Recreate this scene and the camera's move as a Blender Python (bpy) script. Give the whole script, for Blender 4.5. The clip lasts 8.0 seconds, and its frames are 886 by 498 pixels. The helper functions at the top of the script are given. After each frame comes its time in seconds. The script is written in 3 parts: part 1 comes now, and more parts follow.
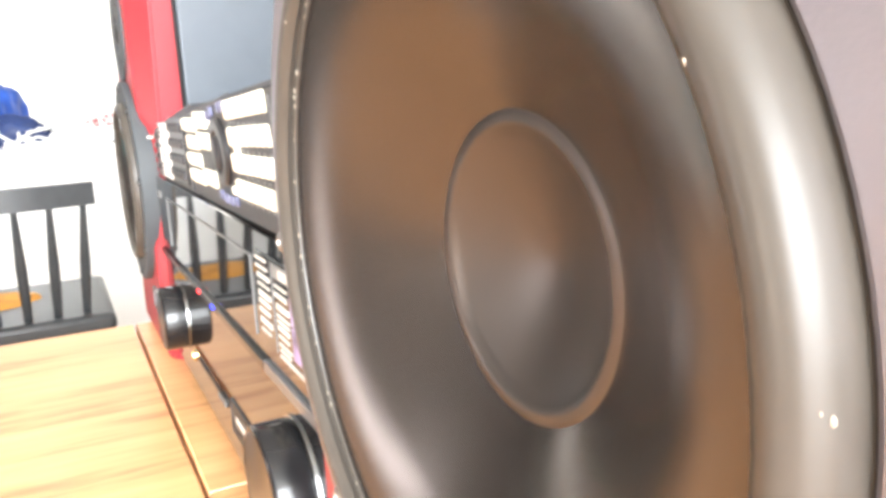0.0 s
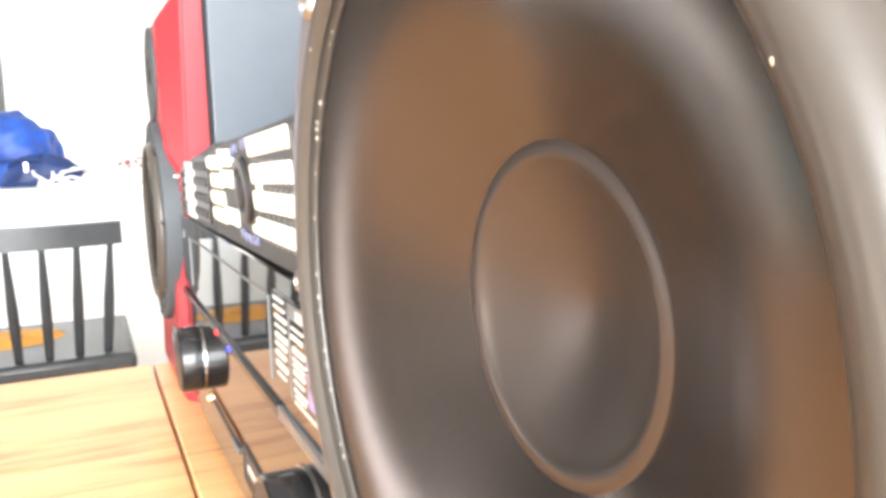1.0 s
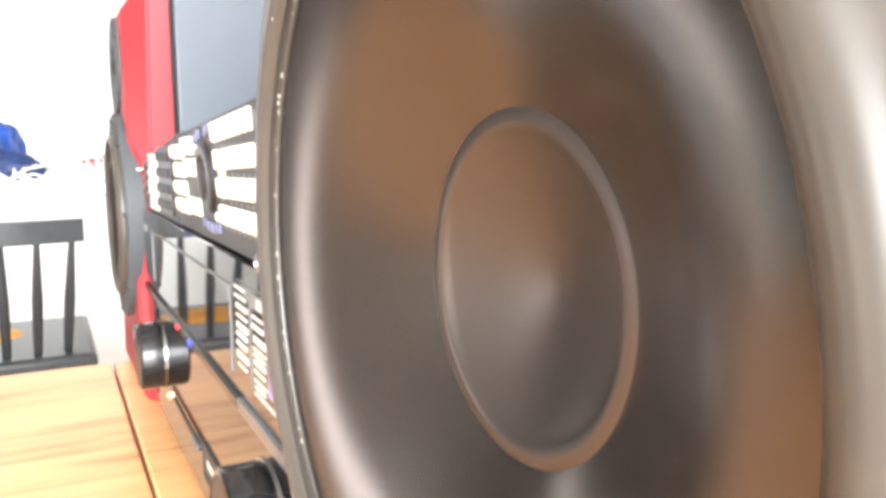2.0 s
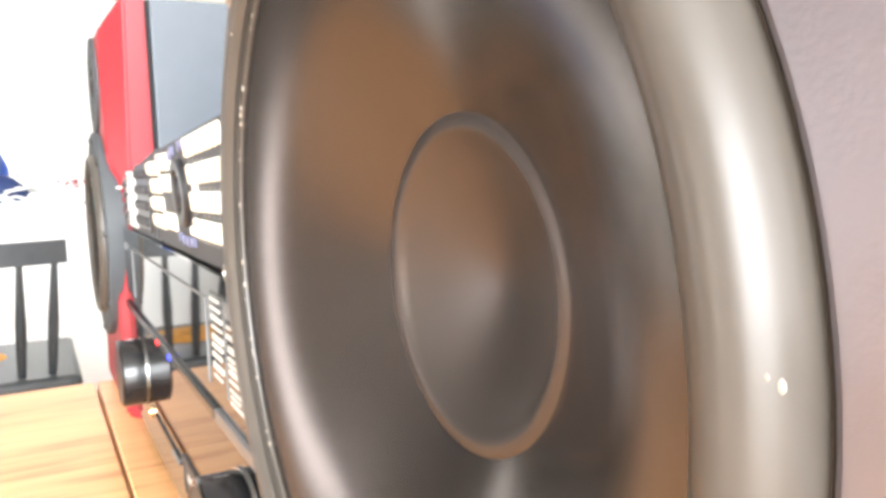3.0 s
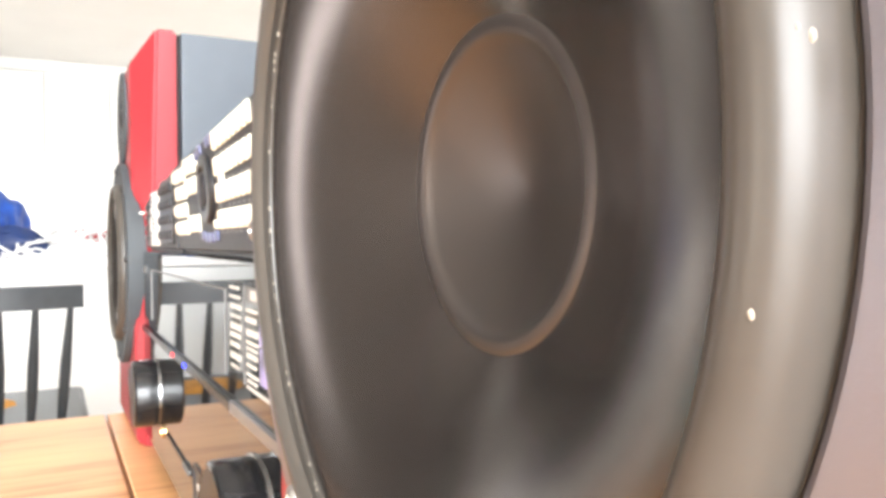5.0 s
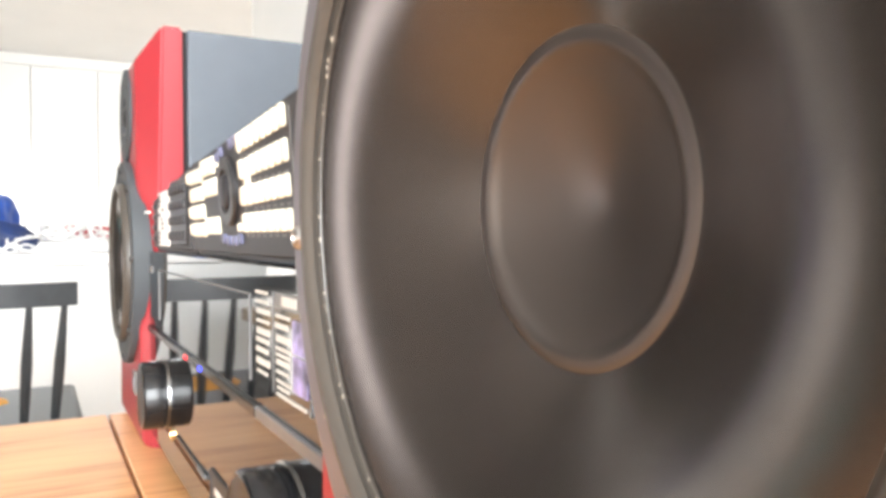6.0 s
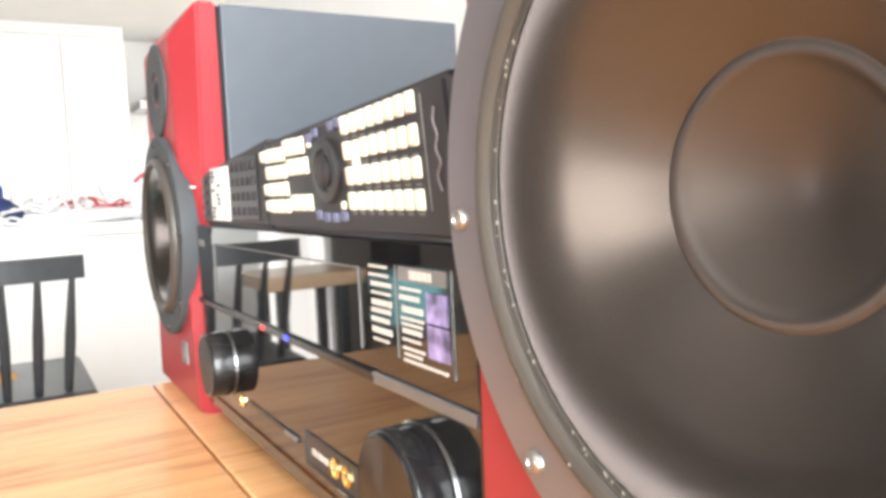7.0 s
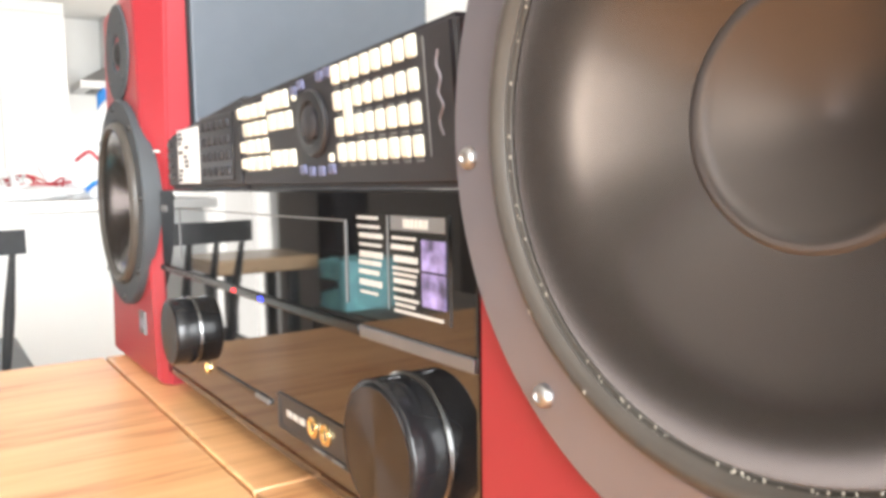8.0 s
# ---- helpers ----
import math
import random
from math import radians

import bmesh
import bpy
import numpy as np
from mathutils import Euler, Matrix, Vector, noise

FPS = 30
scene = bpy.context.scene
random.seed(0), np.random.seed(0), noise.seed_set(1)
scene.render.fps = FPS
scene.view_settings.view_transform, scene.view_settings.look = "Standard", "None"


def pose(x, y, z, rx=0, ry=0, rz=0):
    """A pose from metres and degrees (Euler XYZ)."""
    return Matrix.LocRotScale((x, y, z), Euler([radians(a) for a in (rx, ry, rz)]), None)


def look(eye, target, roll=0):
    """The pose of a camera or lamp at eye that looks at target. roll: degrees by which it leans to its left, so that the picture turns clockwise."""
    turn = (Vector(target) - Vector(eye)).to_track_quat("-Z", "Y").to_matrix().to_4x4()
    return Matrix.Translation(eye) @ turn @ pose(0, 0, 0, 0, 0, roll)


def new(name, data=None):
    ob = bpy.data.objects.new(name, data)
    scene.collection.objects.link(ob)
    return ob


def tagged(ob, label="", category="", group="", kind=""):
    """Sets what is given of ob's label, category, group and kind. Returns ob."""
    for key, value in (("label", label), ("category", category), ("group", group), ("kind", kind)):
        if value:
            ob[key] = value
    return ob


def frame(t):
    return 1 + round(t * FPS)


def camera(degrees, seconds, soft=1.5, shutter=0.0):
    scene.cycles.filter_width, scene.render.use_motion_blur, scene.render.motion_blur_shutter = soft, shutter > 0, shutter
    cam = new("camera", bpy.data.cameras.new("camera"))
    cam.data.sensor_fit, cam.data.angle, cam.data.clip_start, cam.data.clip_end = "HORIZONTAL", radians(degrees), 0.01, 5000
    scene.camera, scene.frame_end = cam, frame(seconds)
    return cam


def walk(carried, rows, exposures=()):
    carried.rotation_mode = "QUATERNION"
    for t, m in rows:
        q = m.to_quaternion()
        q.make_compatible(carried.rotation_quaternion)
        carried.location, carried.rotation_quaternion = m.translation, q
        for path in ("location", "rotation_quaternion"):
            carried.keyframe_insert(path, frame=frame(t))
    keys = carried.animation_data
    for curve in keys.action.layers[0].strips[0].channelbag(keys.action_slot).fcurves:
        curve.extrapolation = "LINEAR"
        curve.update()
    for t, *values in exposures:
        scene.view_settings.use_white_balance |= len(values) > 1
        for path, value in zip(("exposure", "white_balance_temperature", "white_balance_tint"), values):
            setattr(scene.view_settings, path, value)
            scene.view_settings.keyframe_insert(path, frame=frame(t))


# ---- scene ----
cam = camera(60.6, 8.0, soft=3.6)
PATH = [
    (0, (0.2440, -0.0745, 0.9664), (-1.5073, 0.8079, 0.5733), -2.80),
    (0.5, (0.2334, -0.0712, 0.9671), (-1.5503, 0.7814, 0.6648), -2.33),
    (1, (0.2328, -0.0697, 0.9625), (-1.5629, 0.7706, 0.6989), -1.55),
    (1.5, (0.2346, -0.0693, 0.9627), (-1.5556, 0.7872, 0.7140), -1.84),
    (2, (0.2306, -0.0671, 0.9554), (-1.5316, 0.8456, 0.7071), -0.49),
    (2.2, (0.2364, -0.0617, 0.9527), (-1.5197, 0.8609, 0.6980), -0.80),
    (3.3, (0.2424, -0.0673, 0.9535), (-1.5077, 0.8841, 0.7748), -1.34),
    (3.5, (0.2467, -0.0714, 0.9525), (-1.4998, 0.8897, 0.7912), -0.26),
    (4, (0.2499, -0.0744, 0.9197), (-1.5362, 0.8197, 0.8173), 0.25),
    (4.5, (0.2450, -0.0707, 0.9199), (-1.5441, 0.8226, 0.8868), -0.35),
    (4.7, (0.2456, -0.0674, 0.9205), (-1.5354, 0.8422, 0.8988), -0.37),
    (5.8, (0.2288, -0.0792, 0.9219), (-1.5381, 0.8568, 0.8789), -0.70),
    (6, (0.2316, -0.0827, 0.9248), (-1.5291, 0.8653, 0.8895), -0.34),
    (6.5, (0.2314, -0.1166, 0.9313), (-1.4904, 0.8928, 0.8031), -2.08),
    (7, (0.2235, -0.1429, 0.9347), (-1.4988, 0.8612, 0.7760), -2.59),
    (7.5, (0.2195, -0.1663, 0.9262), (-1.4493, 0.9269, 0.7843), -1.58),
    (8, (0.2128, -0.1602, 0.9171), (-1.4314, 0.9646, 0.7395), -0.93),
]
EXPOSURES = [(0.0, 0.52), (3.5, 0.42), (3.9, 0.3), (4.7, 0.28), (5.8, 0.06), (6.5, 0.0), (8.0, 0.0)]
walk(cam, [(t, look(eye, target, roll)) for t, eye, target, roll in PATH], EXPOSURES)
# ---- world and light ----
world = bpy.data.worlds.new("sky")
scene.world = world
world.use_nodes = True
wn = world.node_tree.nodes
sky = wn.new("ShaderNodeTexSky")
sky.sky_type = "NISHITA"
sky.sun_disc = False
sky.sun_elevation = radians(38)
sky.sun_rotation = radians(170)
world.node_tree.links.new(sky.outputs["Color"], wn["Background"].inputs["Color"])
wn["Background"].inputs["Strength"].default_value = 0.1


def area_lamp(name, m, sx, sy, watts, colour):
    la = bpy.data.lights.new(name, "AREA")
    la.shape, la.size, la.size_y, la.energy, la.color = "RECTANGLE", sx, sy, watts, colour
    ob = new(name, la)
    ob.matrix_world = m
    return ob


# daylight through the end window and the narrow low front window
area_lamp("window_daylight", look((2.42, -0.8, 1.5), (0, -0.75, 1.2)), 1.7, 1.5, 238, (0.93, 0.97, 1.0))
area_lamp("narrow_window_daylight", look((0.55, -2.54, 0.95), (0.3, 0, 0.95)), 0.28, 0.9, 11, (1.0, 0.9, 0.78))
# added lamp, placed to brighten the band on the woofer cone
area_lamp("added_cone_light", look((-3.15, -0.95, 0.55), (0, -0.6, 0.85)), 0.44, 1.0, 5, (1.0, 0.96, 0.9))
# added lamp, aimed to whiten the near woofer flange
area_lamp("added_flange_light", look((-1.56, -2.54, 0.78), (-0.4, 0, 0.85)), 0.36, 0.75, 8, (1.0, 0.95, 0.95))
# added lamp that brightens the kitchen from its hidden side
area_lamp("added_kitchen_light", look((-5.0, 2.42, 1.55), (-5.0, 0, 1.3)), 2.6, 1.3, 7, (0.95, 0.98, 1.0))

# ---- materials ----


def material(name, colour, rough=0.5, metal=0.0, var=0.12, scale=30.0, bump=0.05, bump_scale=300.0, stretch=(1, 1, 1), coat=0.0, spec=0.5, rough_var=0.0):
    mat = bpy.data.materials.new(name)
    mat.use_nodes = True
    nt = mat.node_tree
    bsdf = nt.nodes["Principled BSDF"]
    bsdf.inputs["Roughness"].default_value = rough
    bsdf.inputs["Metallic"].default_value = metal
    bsdf.inputs["Coat Weight"].default_value = coat
    bsdf.inputs["Specular IOR Level"].default_value = spec
    tc = nt.nodes.new("ShaderNodeTexCoord")
    mp = nt.nodes.new("ShaderNodeMapping")
    mp.inputs["Scale"].default_value = stretch
    nt.links.new(tc.outputs["Object"], mp.inputs["Vector"])
    no = nt.nodes.new("ShaderNodeTexNoise")
    no.inputs["Scale"].default_value = scale
    no.inputs["Detail"].default_value = 6
    nt.links.new(mp.outputs["Vector"], no.inputs["Vector"])
    ramp = nt.nodes.new("ShaderNodeValToRGB")
    e = ramp.color_ramp.elements
    e[0].position, e[1].position = 0.3, 0.7
    e[0].color = (*[c * (1 - var) for c in colour], 1)
    e[1].color = (*[min(1, c * (1 + var)) for c in colour], 1)
    nt.links.new(no.outputs["Fac"], ramp.inputs["Fac"])
    nt.links.new(ramp.outputs["Color"], bsdf.inputs["Base Color"])
    if bump:
        fine = nt.nodes.new("ShaderNodeTexNoise")
        fine.inputs["Scale"].default_value = bump_scale
        fine.inputs["Detail"].default_value = 3
        nt.links.new(mp.outputs["Vector"], fine.inputs["Vector"])
        bp = nt.nodes.new("ShaderNodeBump")
        bp.inputs["Strength"].default_value = bump
        bp.inputs["Distance"].default_value = 0.001
        nt.links.new(fine.outputs["Fac"], bp.inputs["Height"])
        nt.links.new(bp.outputs["Normal"], bsdf.inputs["Normal"])
    if rough_var:
        rr = nt.nodes.new("ShaderNodeMapRange")
        rr.inputs["To Min"].default_value = max(0.02, rough - rough_var)
        rr.inputs["To Max"].default_value = rough + rough_var
        nt.links.new(no.outputs["Fac"], rr.inputs["Value"])
        nt.links.new(rr.outputs["Result"], bsdf.inputs["Roughness"])
    return mat


def glow(name, colour, strength):
    mat = bpy.data.materials.new(name)
    mat.use_nodes = True
    b = mat.node_tree.nodes["Principled BSDF"]
    b.inputs["Base Color"].default_value = (*colour, 1)
    b.inputs["Emission Color"].default_value = (*colour, 1)
    b.inputs["Emission Strength"].default_value = strength
    return mat


def wood(name, dark, light, along="Y", rough=0.35):
    """Boards with a long grain, dark streaks and a random shade for each board."""
    mat = bpy.data.materials.new(name)
    mat.use_nodes = True
    nt = mat.node_tree
    bsdf = nt.nodes["Principled BSDF"]
    bsdf.inputs["Roughness"].default_value = rough
    bsdf.inputs["Coat Weight"].default_value = 0.5
    bsdf.inputs["Coat Roughness"].default_value = 0.2
    tc = nt.nodes.new("ShaderNodeTexCoord")
    info = nt.nodes.new("ShaderNodeObjectInfo")
    shift = nt.nodes.new("ShaderNodeVectorMath")
    shift.operation = "ADD"
    by = nt.nodes.new("ShaderNodeCombineXYZ")
    mul = nt.nodes.new("ShaderNodeMath")
    mul.operation = "MULTIPLY"
    mul.inputs[1].default_value = 37.0
    nt.links.new(info.outputs["Random"], mul.inputs[0])
    nt.links.new(mul.outputs[0], by.inputs["Z"])
    nt.links.new(tc.outputs["Object"], shift.inputs[0])
    nt.links.new(by.outputs[0], shift.inputs[1])
    mp = nt.nodes.new("ShaderNodeMapping")
    mp.inputs["Scale"].default_value = (14, 1.3, 14) if along == "Y" else (1.3, 14, 14)
    nt.links.new(shift.outputs[0], mp.inputs["Vector"])
    broad = nt.nodes.new("ShaderNodeTexNoise")
    broad.inputs["Scale"].default_value = 1.6
    broad.inputs["Detail"].default_value = 5
    broad.inputs["Distortion"].default_value = 0.8
    fine = nt.nodes.new("ShaderNodeTexNoise")
    fine.inputs["Scale"].default_value = 9
    fine.inputs["Detail"].default_value = 6
    for n in (broad, fine):
        nt.links.new(mp.outputs["Vector"], n.inputs["Vector"])
    mix = nt.nodes.new("ShaderNodeMath")
    mix.operation = "MULTIPLY_ADD"
    mix.inputs[1].default_value = 0.4
    nt.links.new(fine.outputs["Fac"], mix.inputs[0])
    half = nt.nodes.new("ShaderNodeMath")
    half.operation = "MULTIPLY"
    half.inputs[1].default_value = 0.6
    nt.links.new(broad.outputs["Fac"], half.inputs[0])
    nt.links.new(half.outputs[0], mix.inputs[2])
    ramp = nt.nodes.new("ShaderNodeValToRGB")
    e = ramp.color_ramp.elements
    e[0].position, e[1].position = 0.33, 0.6
    e[0].color, e[1].color = (*dark, 1), (*light, 1)
    m = ramp.color_ramp.elements.new(0.43)
    m.color = (*[0.35 * a + 0.65 * b for a, b in zip(dark, light)], 1)
    nt.links.new(mix.outputs[0], ramp.inputs["Fac"])
    tone = nt.nodes.new("ShaderNodeHueSaturation")
    val = nt.nodes.new("ShaderNodeMapRange")
    val.inputs["To Min"].default_value, val.inputs["To Max"].default_value = 0.88, 1.1
    nt.links.new(info.outputs["Random"], val.inputs["Value"])
    nt.links.new(val.outputs["Result"], tone.inputs["Value"])
    nt.links.new(ramp.outputs["Color"], tone.inputs["Color"])
    nt.links.new(tone.outputs["Color"], bsdf.inputs["Base Color"])
    bp = nt.nodes.new("ShaderNodeBump")
    bp.inputs["Strength"].default_value, bp.inputs["Distance"].default_value = 0.15, 0.001
    nt.links.new(fine.outputs["Fac"], bp.inputs["Height"])
    nt.links.new(bp.outputs["Normal"], bsdf.inputs["Normal"])
    return mat


M_TABLE = wood("oiled_wood", (0.42, 0.165, 0.06), (0.8, 0.44, 0.2))
M_STOOLWOOD = wood("pale_wood", (0.5, 0.32, 0.18), (0.72, 0.5, 0.3), along="X")
M_FLOOR = wood("floor_oak", (0.30, 0.2, 0.12), (0.5, 0.36, 0.23), along="X", rough=0.45)
M_RED = material("red_lacquer", (0.315, 0.026, 0.034), 0.36, spec=0.4, var=0.06, scale=12, bump=0.03, bump_scale=900, rough_var=0.04)
M_VINYL = material("grey_vinyl", (0.08, 0.095, 0.115), 0.5, var=0.03, scale=60, bump=0.08, bump_scale=700)
M_SPECK = material("glue_specks", (0.4, 0.36, 0.3), 0.1, bump=0.0)
M_GAP = material("black_foam", (0.012, 0.012, 0.013), 0.9)
M_FLANGE = material("satin_grey_metal", (0.25, 0.232, 0.256), 0.42, metal=0.75, spec=0.4, var=0.04, scale=40, bump=0.08, bump_scale=1500, rough_var=0.05)
M_RUBBER = material("glossy_rubber", (0.062, 0.054, 0.046), 0.34, spec=0.32, var=0.06, scale=80, bump=0.01, bump_scale=700, rough_var=0.02)
M_CONE = material("coated_cone", (0.114, 0.102, 0.097), 0.25, metal=0.9, var=0.04, scale=9, bump=0.0)
M_CAP = material("coated_cap", (0.12, 0.107, 0.102), 0.4, metal=0.9, var=0.04, scale=12, bump=0.0)
M_SCREW = material("nickel_screw", (0.42, 0.41, 0.4), 0.35, metal=1.0, var=0.05)
M_TWEETER = material("slate_plate", (0.055, 0.062, 0.068), 0.6, var=0.1, spec=0.3)
M_SILK = material("black_dome", (0.015, 0.015, 0.016), 0.4)
M_GLOSS = material("black_gloss_panel", (0.006, 0.006, 0.007), 0.03, var=0.05, bump=0.0)
M_GLOSS.node_tree.nodes["Principled BSDF"].inputs["IOR"].default_value = 2.1
M_CASE = material("black_steel", (0.02, 0.02, 0.022), 0.45, bump=0.1, bump_scale=800)
M_BAR = material("black_bar", (0.01, 0.01, 0.011), 0.2, bump=0.0)
M_GREYBAR = material("grey_bar", (0.22, 0.22, 0.23), 0.3, metal=0.6, bump=0.0)
M_KNOB = material("black_gloss_knob", (0.01, 0.01, 0.011), 0.16, var=0.1, bump=0.0, spec=0.35)
M_KNOBFACE = material("spun_aluminium", (0.085, 0.085, 0.09), 0.34, metal=1.0, var=0.05, scale=14, bump=0.0)
spun = M_KNOBFACE.node_tree
tangent = spun.nodes.new("ShaderNodeTangent")
tangent.direction_type, tangent.axis = "RADIAL", "Y"
spun.links.new(tangent.outputs["Tangent"], spun.nodes["Principled BSDF"].inputs["Tangent"])
spun.nodes["Principled BSDF"].inputs["Anisotropic"].default_value = 0.85
M_CHROME = material("chrome_ring", (0.36, 0.36, 0.36), 0.2, metal=1.0, bump=0.0)
M_GOLD = material("gold_plating", (0.92, 0.7, 0.36), 0.22, metal=1.0, bump=0.0)
M_RECESS = material("dark_recess", (0.03, 0.032, 0.035), 0.4)
M_REMOTE = material("remote_plastic", (0.022, 0.021, 0.024), 0.45, var=0.1, bump=0.08, bump_scale=1200)
M_KEY = material("ivory_key", (0.78, 0.74, 0.6), 0.4, var=0.06, scale=80)
M_BLACKKEY = material("black_key", (0.02, 0.02, 0.022), 0.35)
M_BLUEPRINT = material("violet_key", (0.12, 0.13, 0.22), 0.4)
M_LCD = material("pale_label", (0.82, 0.82, 0.8), 0.4, var=0.03)
M_STICKER = material("label_film", (0.012, 0.012, 0.012), 0.06, var=0.05, bump=0.0)
M_STICKER.node_tree.nodes["Principled BSDF"].inputs["IOR"].default_value = 2.0
M_PRINT = material("pale_print", (0.55, 0.53, 0.49), 0.5, var=0.05, bump=0.0)
M_PURPLE = material("violet_print", (0.25, 0.21, 0.42), 0.3, var=0.85, scale=130, bump=0.0)
M_DIM = material("dim_print", (0.16, 0.16, 0.16), 0.5, bump=0.0)
M_LEDR = glow("red_led", (1.0, 0.03, 0.04), 2.0)
M_LEDB = glow("blue_led", (0.03, 0.05, 1.0), 3.0)
M_WHITE = material("white_paint", (0.82, 0.83, 0.82), 0.5, var=0.02, scale=4, bump=0.05)
M_CEIL = material("ceiling_paint", (0.78, 0.79, 0.78), 0.7, var=0.02, scale=3, bump=0.05)
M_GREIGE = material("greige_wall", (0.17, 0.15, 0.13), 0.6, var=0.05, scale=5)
M_CABINET = material("white_gloss_door", (0.8, 0.82, 0.82), 0.12, var=0.015, scale=3, bump=0.0, coat=0.4)
M_COUNTER = material("white_stone", (0.85, 0.85, 0.84), 0.3, var=0.03, scale=60, bump=0.02)
M_CHAIR = material("charcoal_paint", (0.028, 0.032, 0.036), 0.38, var=0.15, scale=50, bump=0.05)
M_STEEL = material("brushed_steel", (0.5, 0.5, 0.5), 0.3, metal=1.0, var=0.06, stretch=(1, 12, 1))
M_BLUEBAG = material("blue_nylon", (0.012, 0.07, 0.36), 0.5, var=0.35, scale=18, bump=0.4, bump_scale=60)
M_DARKBLUE = material("navy_nylon", (0.01, 0.03, 0.12), 0.5, var=0.3, scale=25, bump=0.3, bump_scale=80)
M_CYANBAG = material("cyan_paper", (0.3, 0.75, 0.86), 0.5, var=0.25, scale=25, bump=0.3, bump_scale=60)
M_PLASTICBAG = material("white_plastic_bag", (0.85, 0.86, 0.87), 0.35, var=0.05, scale=30, bump=0.4, bump_scale=50)
M_REDWIRE = material("red_wire", (0.5, 0.03, 0.05), 0.4)
M_WHITEWIRE = material("white_wire", (0.8, 0.8, 0.8), 0.4)
M_BLUEPRINT2 = material("blue_print", (0.02, 0.22, 0.65), 0.5)
M_DARKTV = material("dark_screen", (0.012, 0.012, 0.014), 0.15, bump=0.0)
M_ORANGE = material("orange_fabric", (0.65, 0.3, 0.05), 0.7, var=0.2)
M_FRAMEWHITE = material("window_frame_paint", (0.8, 0.8, 0.78), 0.4)
M_DAY = glow("daylight_outside", (1.0, 0.96, 0.92), 2.5)
M_LAMP = glow("light_panel", (1.0, 0.97, 0.92), 7.0)


# ---- mesh helpers ----


def link(name, bm, mat, parent=None, label="", smooth=True, m=None):
    me = bpy.data.meshes.new(name)
    bm.normal_update()
    bm.to_mesh(me)
    bm.free()
    me.materials.append(mat)
    if smooth:
        for p in me.polygons:
            p.use_smooth = True
        me.set_sharp_from_angle(angle=radians(38))
        for p in me.polygons:
            p.use_smooth = max(abs(c) for c in p.normal) < 0.9999
    ob = new(name, me)
    if m is not None:
        ob.matrix_basis = m
    if parent is not None:
        ob.parent = parent
    if label:
        ob["label"] = label
    return ob


def part(name, bm, mat, parent, label=""):
    return link(name, bm, mat, parent, label)


def thing(name, m, label, category, group="", kind=""):
    ob = new(name)
    ob.empty_display_size = 0.05
    ob.matrix_basis = m
    return tagged(ob, label, category, group, kind)


def box(x0, x1, y0, y1, z0, z1, bevel=0.0, seg=2):
    bm = bmesh.new()
    bmesh.ops.create_cube(bm, size=1)
    for v in bm.verts:
        v.co = Vector((x0 if v.co.x < 0 else x1, y0 if v.co.y < 0 else y1, z0 if v.co.z < 0 else z1))
    if bevel:
        bmesh.ops.bevel(bm, geom=bm.edges[:], offset=bevel, segments=seg, affect="EDGES", profile=0.5)
    bmesh.ops.recalc_face_normals(bm, faces=bm.faces[:])
    return bm


def lathe(profile, seg=64, axis="Y"):
    """Turn (radius, depth) pairs about the local y (or z) axis."""
    bm = bmesh.new()
    rings = []
    for r, d in profile:
        if r < 1e-6:
            rings.append([bm.verts.new((0, d, 0) if axis == "Y" else (0, 0, d))])
        else:
            ring = []
            for k in range(seg):
                a = 2 * math.pi * k / seg
                p = (r * math.cos(a), d, r * math.sin(a)) if axis == "Y" else (r * math.cos(a), r * math.sin(a), d)
                ring.append(bm.verts.new(p))
            rings.append(ring)
    for a, b in zip(rings, rings[1:]):
        n = max(len(a), len(b))
        for k in range(n):
            j = (k + 1) % n
            if len(a) == 1:
                bm.faces.new((a[0], b[k], b[j]))
            elif len(b) == 1:
                bm.faces.new((a[k], b[0], a[j]))
            else:
                bm.faces.new((a[k], b[k], b[j], a[j]))
    bmesh.ops.recalc_face_normals(bm, faces=bm.faces[:])
    return bm


def moved(bm, x=0, y=0, z=0, m=None):
    bmesh.ops.transform(bm, matrix=m if m is not None else Matrix.Translation((x, y, z)), verts=bm.verts[:])
    return bm


def tube(points, radius, seg=8, closed_ends=True):
    """A round rod through points; radius is one number or one for each point."""
    bm = bmesh.new()
    pts = [Vector(p) for p in points]
    rad = radius if isinstance(radius, (list, tuple)) else [radius] * len(pts)
    rings = []
    for i, p in enumerate(pts):
        t = (pts[min(i + 1, len(pts) - 1)] - pts[max(i - 1, 0)]).normalized()
        u = t.orthogonal().normalized() if i == 0 else (u - t * u.dot(t)).normalized()
        w = t.cross(u)
        rings.append([bm.verts.new(p + rad[i] * (math.cos(2 * math.pi * k / seg) * u + math.sin(2 * math.pi * k / seg) * w)) for k in range(seg)])
    for a, b in zip(rings, rings[1:]):
        for k in range(seg):
            bm.faces.new((a[k], a[(k + 1) % seg], b[(k + 1) % seg], b[k]))
    if closed_ends:
        bm.faces.new(rings[0][::-1])
        bm.faces.new(rings[-1])
    bmesh.ops.recalc_face_normals(bm, faces=bm.faces[:])
    return bm


def merge(*bms):
    out = bmesh.new()
    for b in bms:
        me = bpy.data.meshes.new("tmp")
        b.to_mesh(me)
        b.free()
        out.from_mesh(me)
        bpy.data.meshes.remove(me)
    return out


